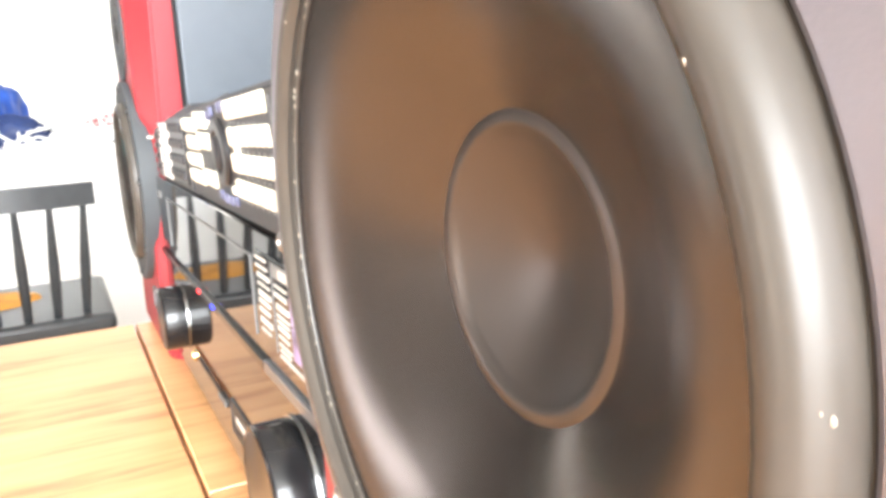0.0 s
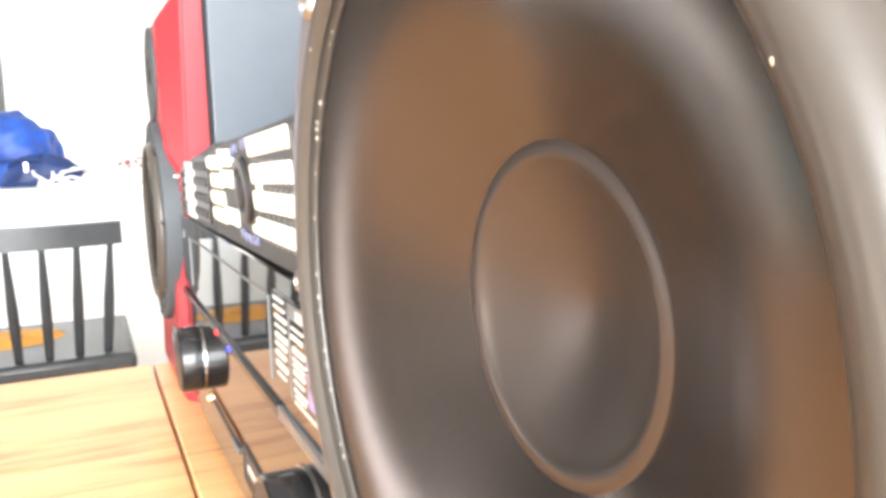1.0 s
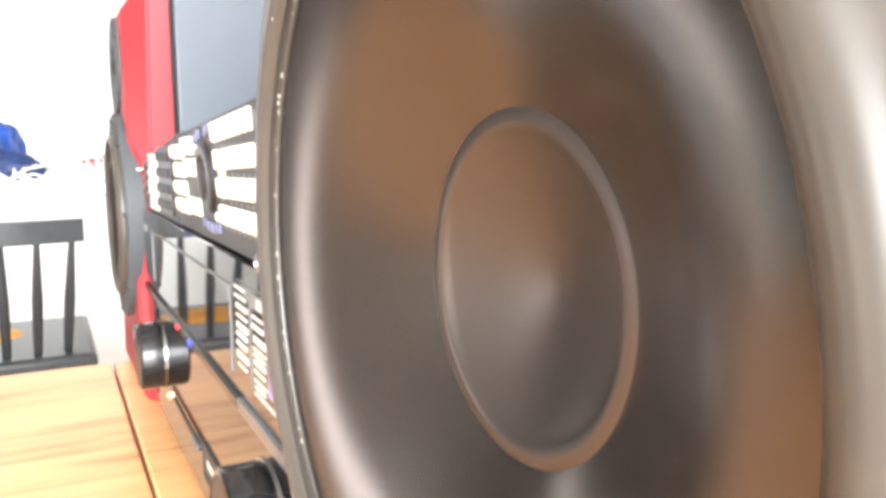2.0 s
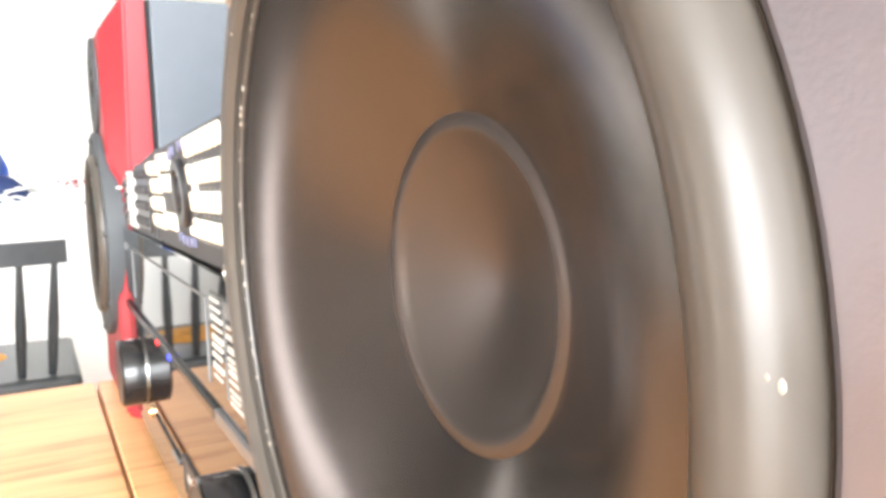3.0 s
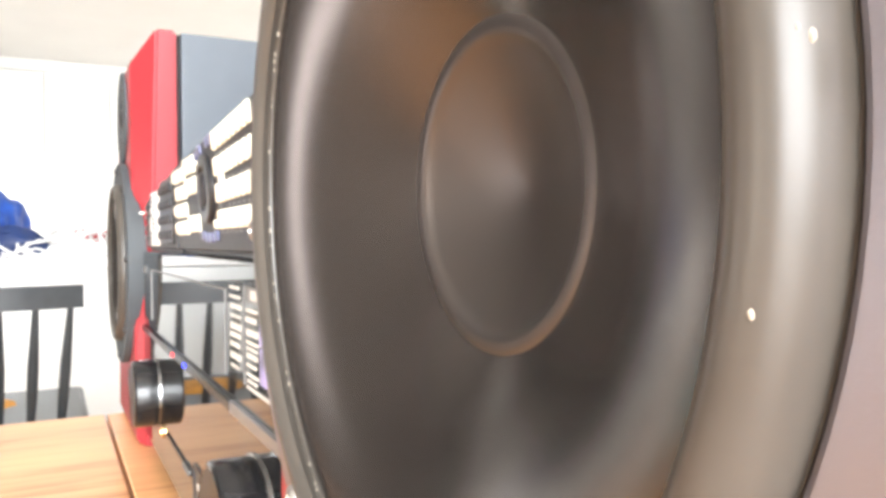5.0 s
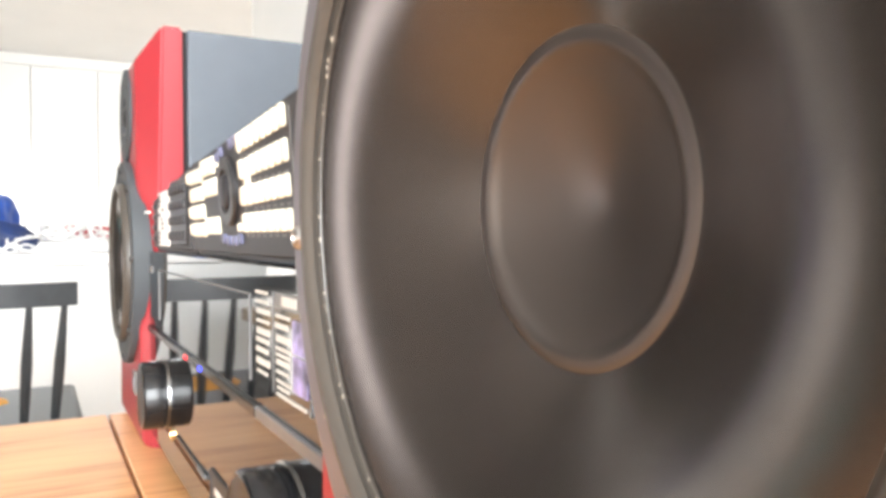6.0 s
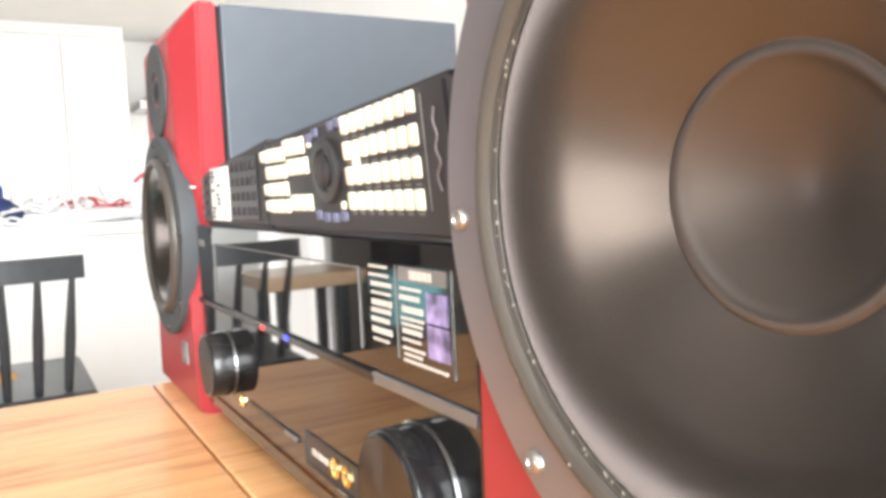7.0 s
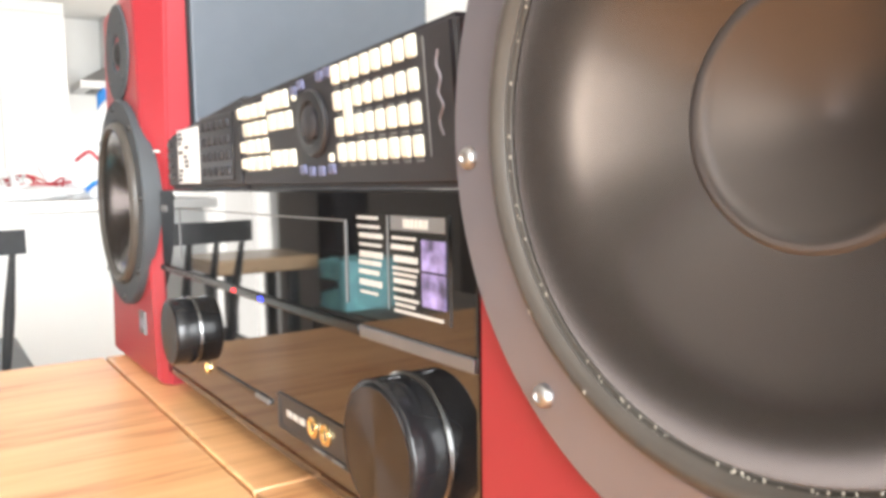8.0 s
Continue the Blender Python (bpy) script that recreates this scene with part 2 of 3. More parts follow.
def smooth_curve(points, steps=8):
    """Catmull-Rom points through a few control points."""
    p = [Vector(a) for a in points]
    p = [2 * p[0] - p[1]] + p + [2 * p[-1] - p[-2]]
    out = []
    for i in range(1, len(p) - 2):
        for k in range(steps):
            t = k / steps
            out.append(0.5 * (2 * p[i] + (p[i + 1] - p[i - 1]) * t + (2 * p[i - 1] - 5 * p[i] + 4 * p[i + 1] - p[i + 2]) * t * t + (3 * p[i] - p[i - 1] - 3 * p[i + 1] + p[i + 2]) * t ** 3))
    out.append(p[-2])
    return out


def structure(name, bm, mat, label, category):
    return tagged(link(name, bm, mat), label, category, "", "structure")


# ---- the room ----
CEIL = 2.36
floor = structure("floor", box(-7.2, 2.6, -2.7, 2.6, -0.1, -0.012), M_FLOOR, "plain pale oak floor of the open room", "floor")
structure("ceiling", box(-7.2, 2.6, -2.7, 2.6, CEIL, CEIL + 0.1), M_CEIL, "plain white painted flat ceiling", "ceiling")
structure("wall_kitchen", merge(box(-7.2, -7.06, -0.75, 2.6, -0.1, CEIL), box(-7.06, -3.3, -0.75, -0.66, -0.1, CEIL)), M_WHITE, "white wall behind the tall cabinets", "wall")
# the opening in this partition is made for the added cone lamp
structure("wall_stub", merge(box(-3.3, -3.18, -1.22, -1.18, -0.1, CEIL), box(-3.3, -3.18, -0.72, -0.66, -0.1, CEIL), box(-3.3, -3.18, -1.18, -0.72, 1.62, CEIL)), M_WHITE, "white end of the partition wall around an added light opening", "wall")
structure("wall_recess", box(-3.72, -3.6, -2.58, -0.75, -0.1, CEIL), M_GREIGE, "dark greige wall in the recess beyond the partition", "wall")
structure("wall_back", box(-3.3, 2.6, 0.82, 0.95, -0.1, CEIL), M_WHITE, "plain white wall behind the wooden table", "wall")


def wall_with_window(name, y0, y1, x0, x1, wx0, wx1, z0, z1, mat, label):
    bm = merge(box(x0, wx0, y0, y1, -0.1, CEIL), box(wx1, x1, y0, y1, -0.1, CEIL),
               box(wx0, wx1, y0, y1, -0.1, z0), box(wx0, wx1, y0, y1, z1, CEIL))
    return structure(name, bm, mat, label, "wall")


def window(name, m, wd, h):
    # all these windows are assumed openings outside the view
    w = thing(name, m, "white-framed window assumed off camera as a daylight source", "window", "", "structure")
    part("window_frame", merge(box(0, wd, -0.03, 0.03, 0, 0.05), box(0, wd, -0.03, 0.03, h - 0.05, h),
                               box(0, 0.05, -0.03, 0.03, 0.05, h - 0.05), box(wd - 0.05, wd, -0.03, 0.03, 0.05, h - 0.05),
                               box(wd / 2 - 0.025, wd / 2 + 0.025, -0.03, 0.03, 0.05, h - 0.05)), M_FRAMEWHITE, w)
    return w


# dark greige here carries the dimness of this side in the wall colour
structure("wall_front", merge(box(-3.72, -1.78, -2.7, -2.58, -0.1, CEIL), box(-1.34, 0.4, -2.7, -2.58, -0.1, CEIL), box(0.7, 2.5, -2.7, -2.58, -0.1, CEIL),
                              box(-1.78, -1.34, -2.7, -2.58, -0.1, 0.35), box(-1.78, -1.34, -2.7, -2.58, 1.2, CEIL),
                              box(0.4, 0.7, -2.7, -2.58, -0.1, 0.45), box(0.4, 0.7, -2.7, -2.58, 1.45, CEIL)), M_GREIGE, "greige wall darkened for dimness, with two low windows, one added", "wall")
structure("wall_end", merge(box(2.5, 2.6, -2.7, -2.35, -0.1, CEIL), box(2.5, 2.6, 0.15, 0.82, -0.1, CEIL), box(2.5, 2.6, -2.35, 0.15, -0.1, 0.7), box(2.5, 2.6, -2.35, 0.15, 2.28, CEIL)), M_GREIGE, "greige end wall darkened for dimness, with a wide window", "wall")
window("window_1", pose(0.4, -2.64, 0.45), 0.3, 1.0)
# opening added around the cone lamp, no known door
window("added_window_5", pose(-3.24, -1.18, -0.01, 0, 0, 90), 0.46, 1.63)
# unseen opening added for the flange lamp
window("added_window_4", pose(-1.78, -2.64, 0.35), 0.44, 0.85)
# unseen opening added for the kitchen lamp
window("added_window_2", pose(-6.3, 2.55, 0.9), 2.6, 1.3)
window("window_3", pose(2.55, -2.35, 0.7, 0, 0, 90), 2.5, 1.58)
structure("backdrop", box(-9, 4, -4.6, -4.5, -1, 5), M_DAY, "pale overcast daylight outside the front windows", "backdrop")
# glowing sheet added behind the unseen kitchen opening
structure("backdrop_kitchen", box(-9, 4, 4.5, 4.6, -1, 5), M_DAY, "pale daylight glow outside the added kitchen window", "backdrop")
structure("backdrop_end", box(4.4, 4.5, -4.5, 4.5, -1, 5), M_DAY, "pale overcast daylight outside the end window", "backdrop")

# recessed ceiling lights of the kitchen
for lx, ly in ((-3.9, -0.3), (-3.3, 0.3)):
    li = thing("ceiling_light", pose(lx, ly, CEIL), "square recessed white ceiling light, switched on", "ceiling light", "ceiling lights")
    part("frame", merge(box(-0.11, 0.11, -0.11, -0.095, -0.012, -0.001), box(-0.11, 0.11, 0.095, 0.11, -0.012, -0.001),
                        box(-0.11, -0.095, -0.095, 0.095, -0.012, -0.001), box(0.095, 0.11, -0.095, 0.095, -0.012, -0.001)), M_FRAMEWHITE, li)
    part("diffuser", box(-0.095, 0.095, -0.095, 0.095, -0.008, -0.001), M_LAMP, li)

# ---- the table ----
table = thing("wooden_table", pose(0, 0, 0), "oiled warm-brown wooden table with wide joined boards", "table")
TX0, TX1 = -0.585, 1.25
front_edges = [TX0, 0.02, 0.64, TX1]
back_edges = [TX0, -0.178, 0.42, TX1]
for edges, y0, y1 in ((front_edges, -0.72, -0.0225), (back_edges, -0.0205, 0.62)):
    for a, b in zip(edges, edges[1:]):
        part("board", box(a + 0.0008, b - 0.0008, y0, y1, 0.718, 0.75, 0.0016), M_TABLE, table)
for ay in (-0.64, 0.51):
    part("apron", box(TX0 + 0.06, TX1 - 0.06, ay, ay + 0.03, 0.63, 0.717), M_TABLE, table)
for lx in (TX0 + 0.08, TX1 - 0.08):
    for ly in (-0.62, 0.52):
        part("leg", moved(box(-0.035, 0.035, -0.035, 0.035, -0.01, 0.717, 0.004), lx, ly, 0), M_TABLE, table)


# ---- loudspeakers ----
def arc(r0, d0, half, height, n=10):
    """Half-round roll between radii r0 and r0 - 2*half."""
    return [(r0 - half + half * math.cos(math.pi * k / n), d0 - height * math.sin(math.pi * k / n)) for k in range(n + 1)]


def bored(bm, x, z, r):
    """The mesh with a round hole of radius r along y."""
    a = new("blank", bpy.data.meshes.new("blank"))
    bm.to_mesh(a.data)
    bm.free()
    cut = moved(lathe([(0, -0.1), (r, -0.1), (r, 0.033), (0, 0.033)], 96), x, 0, z)
    b = new("cutter", bpy.data.meshes.new("cutter"))
    cut.to_mesh(b.data)
    cut.free()
    mod = a.modifiers.new("bore", "BOOLEAN")
    mod.operation, mod.object, mod.solver = "DIFFERENCE", b, "EXACT"
    out = bmesh.new()
    out.from_object(a, bpy.context.evaluated_depsgraph_get())
    for o in (a, b):
        me = o.data
        bpy.data.objects.remove(o)
        bpy.data.meshes.remove(me)
    return out


def loudspeaker(m, label, ws, fb, ft, ry, screw, plate, tilt=0.0):
    sp = thing("loudspeaker", m, label, "loudspeaker", "pair of loudspeakers")
    H, W = 0.35, 0.095
    # faceted red baffle: the front face tapers and the edges slope back
    bm = bmesh.new()
    back = [bm.verts.new(p) for p in ((-W, 0.034, 0), (W, 0.034, 0), (W, 0.034, H), (-W, 0.034, H))]
    rim = [bm.verts.new(p) for p in ((-W, ry, 0), (W, ry, 0), (W, ry + 0.01, H), (-W, ry + 0.01, H))]
    face = [bm.verts.new(p) for p in ((-fb, 0, 0.003), (fb, 0, 0.003), (ft, 0, 0.326), (-ft, 0, 0.326))]
    for a, b in ((back, rim), (rim, face)):
        for k in range(4):
            bm.faces.new((a[k], a[(k + 1) % 4], b[(k + 1) % 4], b[k]))
    bm.faces.new(face)
    bm.faces.new(back[::-1])
    bmesh.ops.recalc_face_normals(bm, faces=bm.faces[:])
    bmesh.ops.bevel(bm, geom=bm.edges[:], offset=0.0018, segments=2, affect="EDGES")
    part("baffle", bored(bm, 0, 0.1521, 0.078 * ws), M_RED, sp, "red lacquered faceted front panel")
    part("gasket", box(-W + 0.003, W - 0.003, 0.0345, 0.0375, 0.003, H - 0.003), M_GAP, sp)
    part("cabinet", box(-W + 0.001, W - 0.001, 0.038, 0.272, 0.0, H - 0.001, 0.002), M_VINYL, sp, "dark grey vinyl-wrapped box")
    wz = 0.1521
    d = -0.006
    lean = Matrix.Translation((0, 0, wz)) @ Matrix.Rotation(radians(tilt), 4, "X")

    def turned(profile, seg=128):
        return moved(lathe([(r * ws, y * ws) for r, y in profile], seg), m=lean)

    # cast flange with a rounded outer edge and a narrow groove against the surround
    woofer = part("woofer", turned([(0.09, 0.012), (0.09, d + 0.0016), (0.0897, d + 0.0006), (0.0889, d), (0.0722, d), (0.0715, d + 0.0004), (0.0712, d + 0.0014), (0.0712, 0.012)]), plate, sp, "satin dark grey woofer flange")
    roll_r, roll_w, roll_h, base = 0.0667, 0.0042, 0.0062, d + 0.0008
    roll = [(0.0713, d + 0.003), (0.0711, base)] + arc(roll_r + roll_w, base, roll_w, roll_h, 20)[:16]
    roll += [(0.0645, d - 0.0024), (0.0640, d - 0.0021), (0.0634, d - 0.0021), (0.0632, d - 0.0014)]
    part("surround", turned(roll), M_RUBBER, woofer, "glossy dark rubber half-roll surround")
    cone = [(0.0639, d - 0.0017)]
    depth, rad, step = d - 0.0017, 0.0635, 0.00095
    while rad > 0.0255:
        cone.append((rad, depth))
        depth += step * (0.2 + 0.36 * min(1, (0.0635 - rad) / 0.018))
        rad -= step
    part("cone", turned(cone), M_CONE, woofer, "smooth brown-grey coated cone")
    y0 = cone[-1][1]
    # dust cap: a low rounded bead, then a dish that carries on the cone
    cap = [(0.0264, y0 - 0.0002), (0.026, y0 - 0.0004), (0.0251, y0 - 0.0006), (0.0242, y0 - 0.0006), (0.0234, y0 - 0.0003), (0.0228, y0 + 0.0001)]
    cap += [(0.0223 * (1 - k / 18), y0 + 0.0005 + 0.0070 * (1 - (1 - k / 18) ** 1.6)) for k in range(0, 19)]
    part("dust_cap", turned(cap), M_CAP, woofer, "concave brown-grey dust cap with a faint rim")
    rr = random.Random(17)
    specks = bmesh.new()
    for k in range(120):
        a = rr.uniform(0, 2 * math.pi)
        q = rr.choice((0.0637, 0.0637, 0.0642, 0.0635, rr.uniform(0.065, 0.0705)))
        dy = d - 0.0022 if q < 0.065 else base - roll_h * math.sqrt(max(0, 1 - ((q - roll_r) / roll_w) ** 2))
        size = rr.uniform(0.00015, 0.00042)
        bmesh.ops.create_icosphere(specks, subdivisions=1, radius=size, matrix=lean @ Matrix.Translation((q * ws * math.cos(a), dy * ws, q * ws * math.sin(a))) @ Matrix.Diagonal((1, 0.7, 1.6, 1)))
    dust = part("glue_specks", specks, M_SPECK, woofer, "pale glossy specks of glue along the seam")
    dust["kind"] = "stuff"
    for k in range(8):
        a = radians(3.6 + 45 * k)
        s = lathe([(0, d * ws - 0.0016), (0.0011, d * ws - 0.0016), (0.0014, d * ws - 0.0023), (0.0022, d * ws - 0.0021), (0.003, d * ws - 0.0012), (0.0033, d * ws + 0.0004)], 20)
        part("screw", moved(s, m=lean @ Matrix.Translation((0.083 * ws * math.cos(a), 0, 0.083 * ws * math.sin(a)))), screw, woofer)
    tw = part("tweeter", moved(lathe([(0.043, 0.003), (0.043, -0.0016), (0.0422, -0.0024), (0.018, -0.0024), (0.014, 0.001), (0.0122, 0.003)], 64), 0, 0, 0.286), M_TWEETER, sp, "round slate-grey tweeter plate")
    part("dome", moved(lathe([(0.0124, 0.0028), (0.011, -0.0005), (0.007, -0.0036), (0, -0.0048)], 32), 0, 0, 0.286), M_SILK, tw)
    for k in range(4):
        a = radians(45 + 90 * k)
        part("screw", moved(lathe([(0, -0.0034), (0.0018, -0.0032), (0.0022, -0.0022)], 12), 0.034 * math.cos(a), 0, 0.286 + 0.034 * math.sin(a)), M_SILK, tw)
    badge = part("badge", box(0.036, 0.056, -0.0022, 0.0005, 0.038, 0.058, 0.0006), M_DIM, sp, "small square maker's plate")
    for k in range(3):
        part("letter_bar", box(0.039 + 0.005 * k, 0.0425 + 0.005 * k, -0.0027, -0.0021, 0.043, 0.052), M_FLANGE, badge)
    return sp


far = loudspeaker(pose(-0.526, -0.006, 0.75), "red and dark grey two-way bookshelf loudspeaker beside the receiver", 1.03, 0.088, 0.058, 0.008, M_SILK, M_TWEETER)
part("scuff", box(0.094, 0.0965, 0.003, 0.0075, 0.1945, 0.1962), M_PRINT, far)
near = loudspeaker(pose(0.1164, -0.0055, 0.75) @ Matrix.Scale(1.19, 4), "red loudspeaker with a large brown-grey woofer", 1.045, 0.0925, 0.09, 0.006, M_SCREW, M_FLANGE, 0.7)

# ---- the receiver ----
rec = thing("av_receiver", pose(0, 0, 0.75), "black gloss receiver with two round knobs, on the table", "receiver")
part("case", box(-0.427, -0.003, 0.008, 0.35, 0.013, 0.163, 0.002), M_CASE, rec)
part("front_panel", box(-0.43, 0.0, 0.0, 0.008, 0.013, 0.164, 0.0012), M_GLOSS, rec, "mirror-black glossy front panel")
for fx in (-0.38, -0.05):
    for fy in (0.04, 0.3):
        part("foot", moved(lathe([(0, 0), (0.02, 0), (0.022, 0.003), (0.022, 0.0128), (0, 0.0128)], 24, "Z"), fx, fy, 0.0), M_CASE, rec)
bar = part("bar", box(-0.4295, -0.0865, -0.0022, 0.0004, 0.0985, 0.1035, 0.0008), M_BAR, rec, "thin black strip across the front")
part("grey_strip", box(-0.0863, -0.0005, -0.002, 0.0004, 0.0982, 0.1036, 0.0006), M_GREYBAR, rec, "satin grey strip")
part("led", box(-0.2545, -0.2495, -0.0028, -0.002, 0.1, 0.1022), M_LEDR, bar, "red indicator light")
part("led", box(-0.2085, -0.2035, -0.0028, -0.002, 0.1, 0.1022), M_LEDB, bar, "blue indicator light")
part("slot", box(-0.299, -0.2, -0.0012, 0.0004, 0.0392, 0.0426, 0.0005), M_BAR, rec, "thin dark slot")
part("slot_end", box(-0.222, -0.2005, -0.0019, -0.0011, 0.0396, 0.0422), M_DIM, rec)


def knob(x, z, r, length, label):
    k = part("knob", moved(lathe([(0.985 * r, 0.0), (0.985 * r, -0.1 * length), (r, -0.12 * length), (r, -0.9 * length), (0.985 * r, -0.955 * length), (0.94 * r, -length), (0.91 * r, -1.01 * length), (0.9 * r, -0.99 * length)], 72), x, 0, z), M_KNOB, rec, label)
    part("ring", moved(lathe([(r * 1.03, 0.0004), (r * 1.03, -0.0009), (r * 0.98, -0.0014), (r * 0.97, -0.0005)], 72), x, 0, z), M_CHROME, k, "thin chrome ring")
    part("cap", moved(lathe([(0.905 * r, -0.99 * length), (0.89 * r, -length), (0, -length)], 72), x, 0, z), M_KNOBFACE, k, "spun aluminium face")
    part("pointer", box(x - 0.001, x + 0.001, -0.66 * length, -0.3 * length, z + 0.97 * r, z + 1.01 * r), M_CHROME, k)


knob(-0.356, 0.0595, 0.0245, 0.0168, "black gloss selector knob")
knob(-0.047, 0.0595, 0.0292, 0.0172, "large black gloss volume knob")

jack = part("jack_panel", merge(box(-0.188, -0.085, -0.0012, 0.0004, 0.03, 0.0325), box(-0.188, -0.085, -0.0012, 0.0004, 0.0475, 0.05),
                                box(-0.188, -0.1855, -0.0012, 0.0004, 0.0325, 0.0475), box(-0.0875, -0.085, -0.0012, 0.0004, 0.0325, 0.0475),
                                box(-0.1855, -0.0875, -0.0006, 0.0004, 0.0325, 0.0475)), M_RECESS, rec, "dark recessed input panel")
for jx in (-0.1415, -0.1265):
    part("socket", moved(lathe([(0.0058, 0.0), (0.0058, -0.0016), (0.0052, -0.0021), (0.0036, -0.0021), (0.0033, -0.0005), (0, -0.0005)], 24), jx, 0, 0.0415), M_GOLD, jack, "gold-plated input socket")
for k in range(3):
    part("letter_bar", box(-0.176 + 0.0085 * k, -0.1695 + 0.0085 * k, -0.0011, -0.0005, 0.039, 0.0425), M_PRINT, jack)
for k in range(2):
    part("letter_bar", box(-0.139 + 0.02 * k, -0.127 + 0.02 * k, -0.0018, -0.0011, 0.0305, 0.0319), M_DIM, jack)
part("headphone_jack", moved(lathe([(0.0045, 0.0), (0.0045, -0.0012), (0.004, -0.0016), (0.0028, -0.0016), (0.0026, -0.0004), (0, -0.0004)], 24), -0.318, 0, 0.0385), M_GOLD, rec, "gold-plated headphone socket")
# display outline and the small maker's mark
for a in ((-0.375, -0.1, 0.1495, 0.1502), (-0.375, -0.3743, 0.112, 0.1495), (-0.1007, -0.1, 0.112, 0.1495)):
    part("display_line", box(a[0], a[1], -0.0007, 0.0003, a[2], a[3]), M_DIM, rec)
part("mark", box(-0.424, -0.409, -0.0007, 0.0003, 0.1465, 0.1515), M_DIM, rec)

# printed film label on the panel, its writing too small to read
lab = part("label_film", box(-0.0895, -0.0165, -0.0008, 0.0003, 0.1125, 0.1545), M_STICKER, rec, "dark printed product label")
rnd = random.Random(4)
for col, (xa, xb) in enumerate(((-0.088, -0.064), (-0.058, -0.0375))):
    z = 0.1525 if col == 0 else 0.145
    while z > 0.1175:
        h = rnd.choice((0.0012, 0.002, 0.0026))
        x = xa + rnd.uniform(0, 0.003)
        end = xb - rnd.uniform(0, 0.007)
        while x < end - 0.001:
            w = min(rnd.uniform(0.0022, 0.0065), end - x)
            part("letter_bar", box(x, x + w, -0.0012, -0.0007, z - h, z), M_PRINT, lab)
            x += w + 0.0007
        z -= h + rnd.uniform(0.0011, 0.0026)
part("title_plate", box(-0.058, -0.0185, -0.0011, -0.0007, 0.1475, 0.1535), M_DIM, lab)
for k in range(4):
    part("letter_bar", box(-0.0475 + 0.0046 * k, -0.0437 + 0.0046 * k, -0.0016, -0.0009, 0.1487, 0.1523), M_PRINT, lab)
for k in range(7):
    part("letter_bar", box(-0.056 + 0.0052 * k, -0.0515 + 0.0052 * k, -0.0013, -0.0007, 0.1137, 0.1149), M_PRINT, lab)
part("column_line", box(-0.0612, -0.0606, -0.0012, -0.0007, 0.114, 0.1535), M_DIM, lab)
part("picture", box(-0.0345, -0.0185, -0.0013, -0.0007, 0.1325, 0.1445), M_PURPLE, lab)
part("picture", box(-0.0345, -0.0185, -0.0013, -0.0007, 0.1185, 0.1315), M_PURPLE, lab)


# ---- the two remote controls on the receiver ----
def remote_body(x0, x1, z0, h0, h1, thick, bev):
    """A handset lying on its long edge; its height runs from h0 at x0 to h1 at x1."""
    bm = bmesh.new()
    vs = []
    for y in (0.0, thick):
        vs.append([bm.verts.new(p) for p in ((x0, y, z0), (x1, y, z0), (x1, y, z0 + h1), (x0, y, z0 + h0))])
    a, b = vs
    bm.faces.new(a)
    bm.faces.new(b[::-1])
    for k in range(4):
        bm.faces.new((a[k], b[k], b[(k + 1) % 4], a[(k + 1) % 4]))
    bmesh.ops.recalc_face_normals(bm, faces=bm.faces[:])
    bmesh.ops.bevel(bm, geom=bm.edges[:], offset=bev, segments=3, affect="EDGES")
    return bm


def key(parent, x, z, w, h, mat=None, name="key", proud=0.0016):
    return part(name, box(x, x + w, -proud, 0.0004, z, z + h, min(0.0007, 0.3 * min(w, h)), 1), mat or M_KEY, parent)


r1 = thing("remote_control", pose(0, -0.0004, 0.9145, 4.3), "long dark remote control with rows of ivory keys", "remote control", "remote controls")
part("body", remote_body(-0.2295, -0.006, 0.0, 0.0515, 0.062, 0.02, 0.0028), M_REMOTE, r1)
GX, GZ, PX, PZ = -0.1008, 0.0122, 0.00915, 0.0115
for row in range(4):
    for c in range(8):
        if c == 1 and row in (1, 2):
            continue
        key(r1, GX + PX * c, GZ + PZ * row + 0.0004 * c * (row / 3), 0.0066, 0.0084)
        part("letter_bar", box(GX + PX * c + 0.0006, GX + PX * c + 0.0052, -0.0003, 0.0005, GZ + PZ * row - 0.0019, GZ + PZ * row - 0.001), M_DIM, r1)
key(r1, GX + PX, GZ + PZ, 0.0066, 0.0199)
for row in range(4):
    z = 0.0105 + 0.0097 * row
    if row != 2:
        key(r1, -0.2262, z + 0.001, 0.0052, 0.0062)
    for c in range(3):
        key(r1, -0.2185 + 0.0117 * c, z, 0.0108, 0.0078)
    if row != 1:
        for c in range(3):
            key(r1, -0.1805 + 0.0107 * c - (0.003 if row == 3 else 0), z + 0.0012 + (0.001 if row == 3 else 0), 0.0098, 0.0088)
dpad = part("navigation_ring", moved(lathe([(0.0162, 0.0004), (0.0162, -0.0012), (0.0152, -0.0024), (0.0108, -0.0026), (0.0096, -0.001), (0.0, -0.001)], 48), -0.1255, 0, 0.0315), M_BLACKKEY, r1, "black navigation ring")
part("centre_key", moved(lathe([(0.008, 0.0), (0.008, -0.0022), (0.007, -0.003), (0, -0.0032)], 32), -0.1255, -0.0005, 0.0315), M_REMOTE, dpad)
for kx, kz in ((-0.1475, 0.0472), (-0.1385, 0.0492), (-0.117, 0.0508), (-0.1085, 0.0515), (-0.1445, 0.0082), (-0.1345, 0.0072), (-0.1235, 0.0072), (-0.1125, 0.008)):
    key(r1, kx, kz - 0.001, 0.0068, 0.0048, M_BLUEPRINT)
key(r1, -0.1105, 0.0125, 0.004, 0.004)
key(r1, -0.1465, 0.044, 0.004, 0.003)
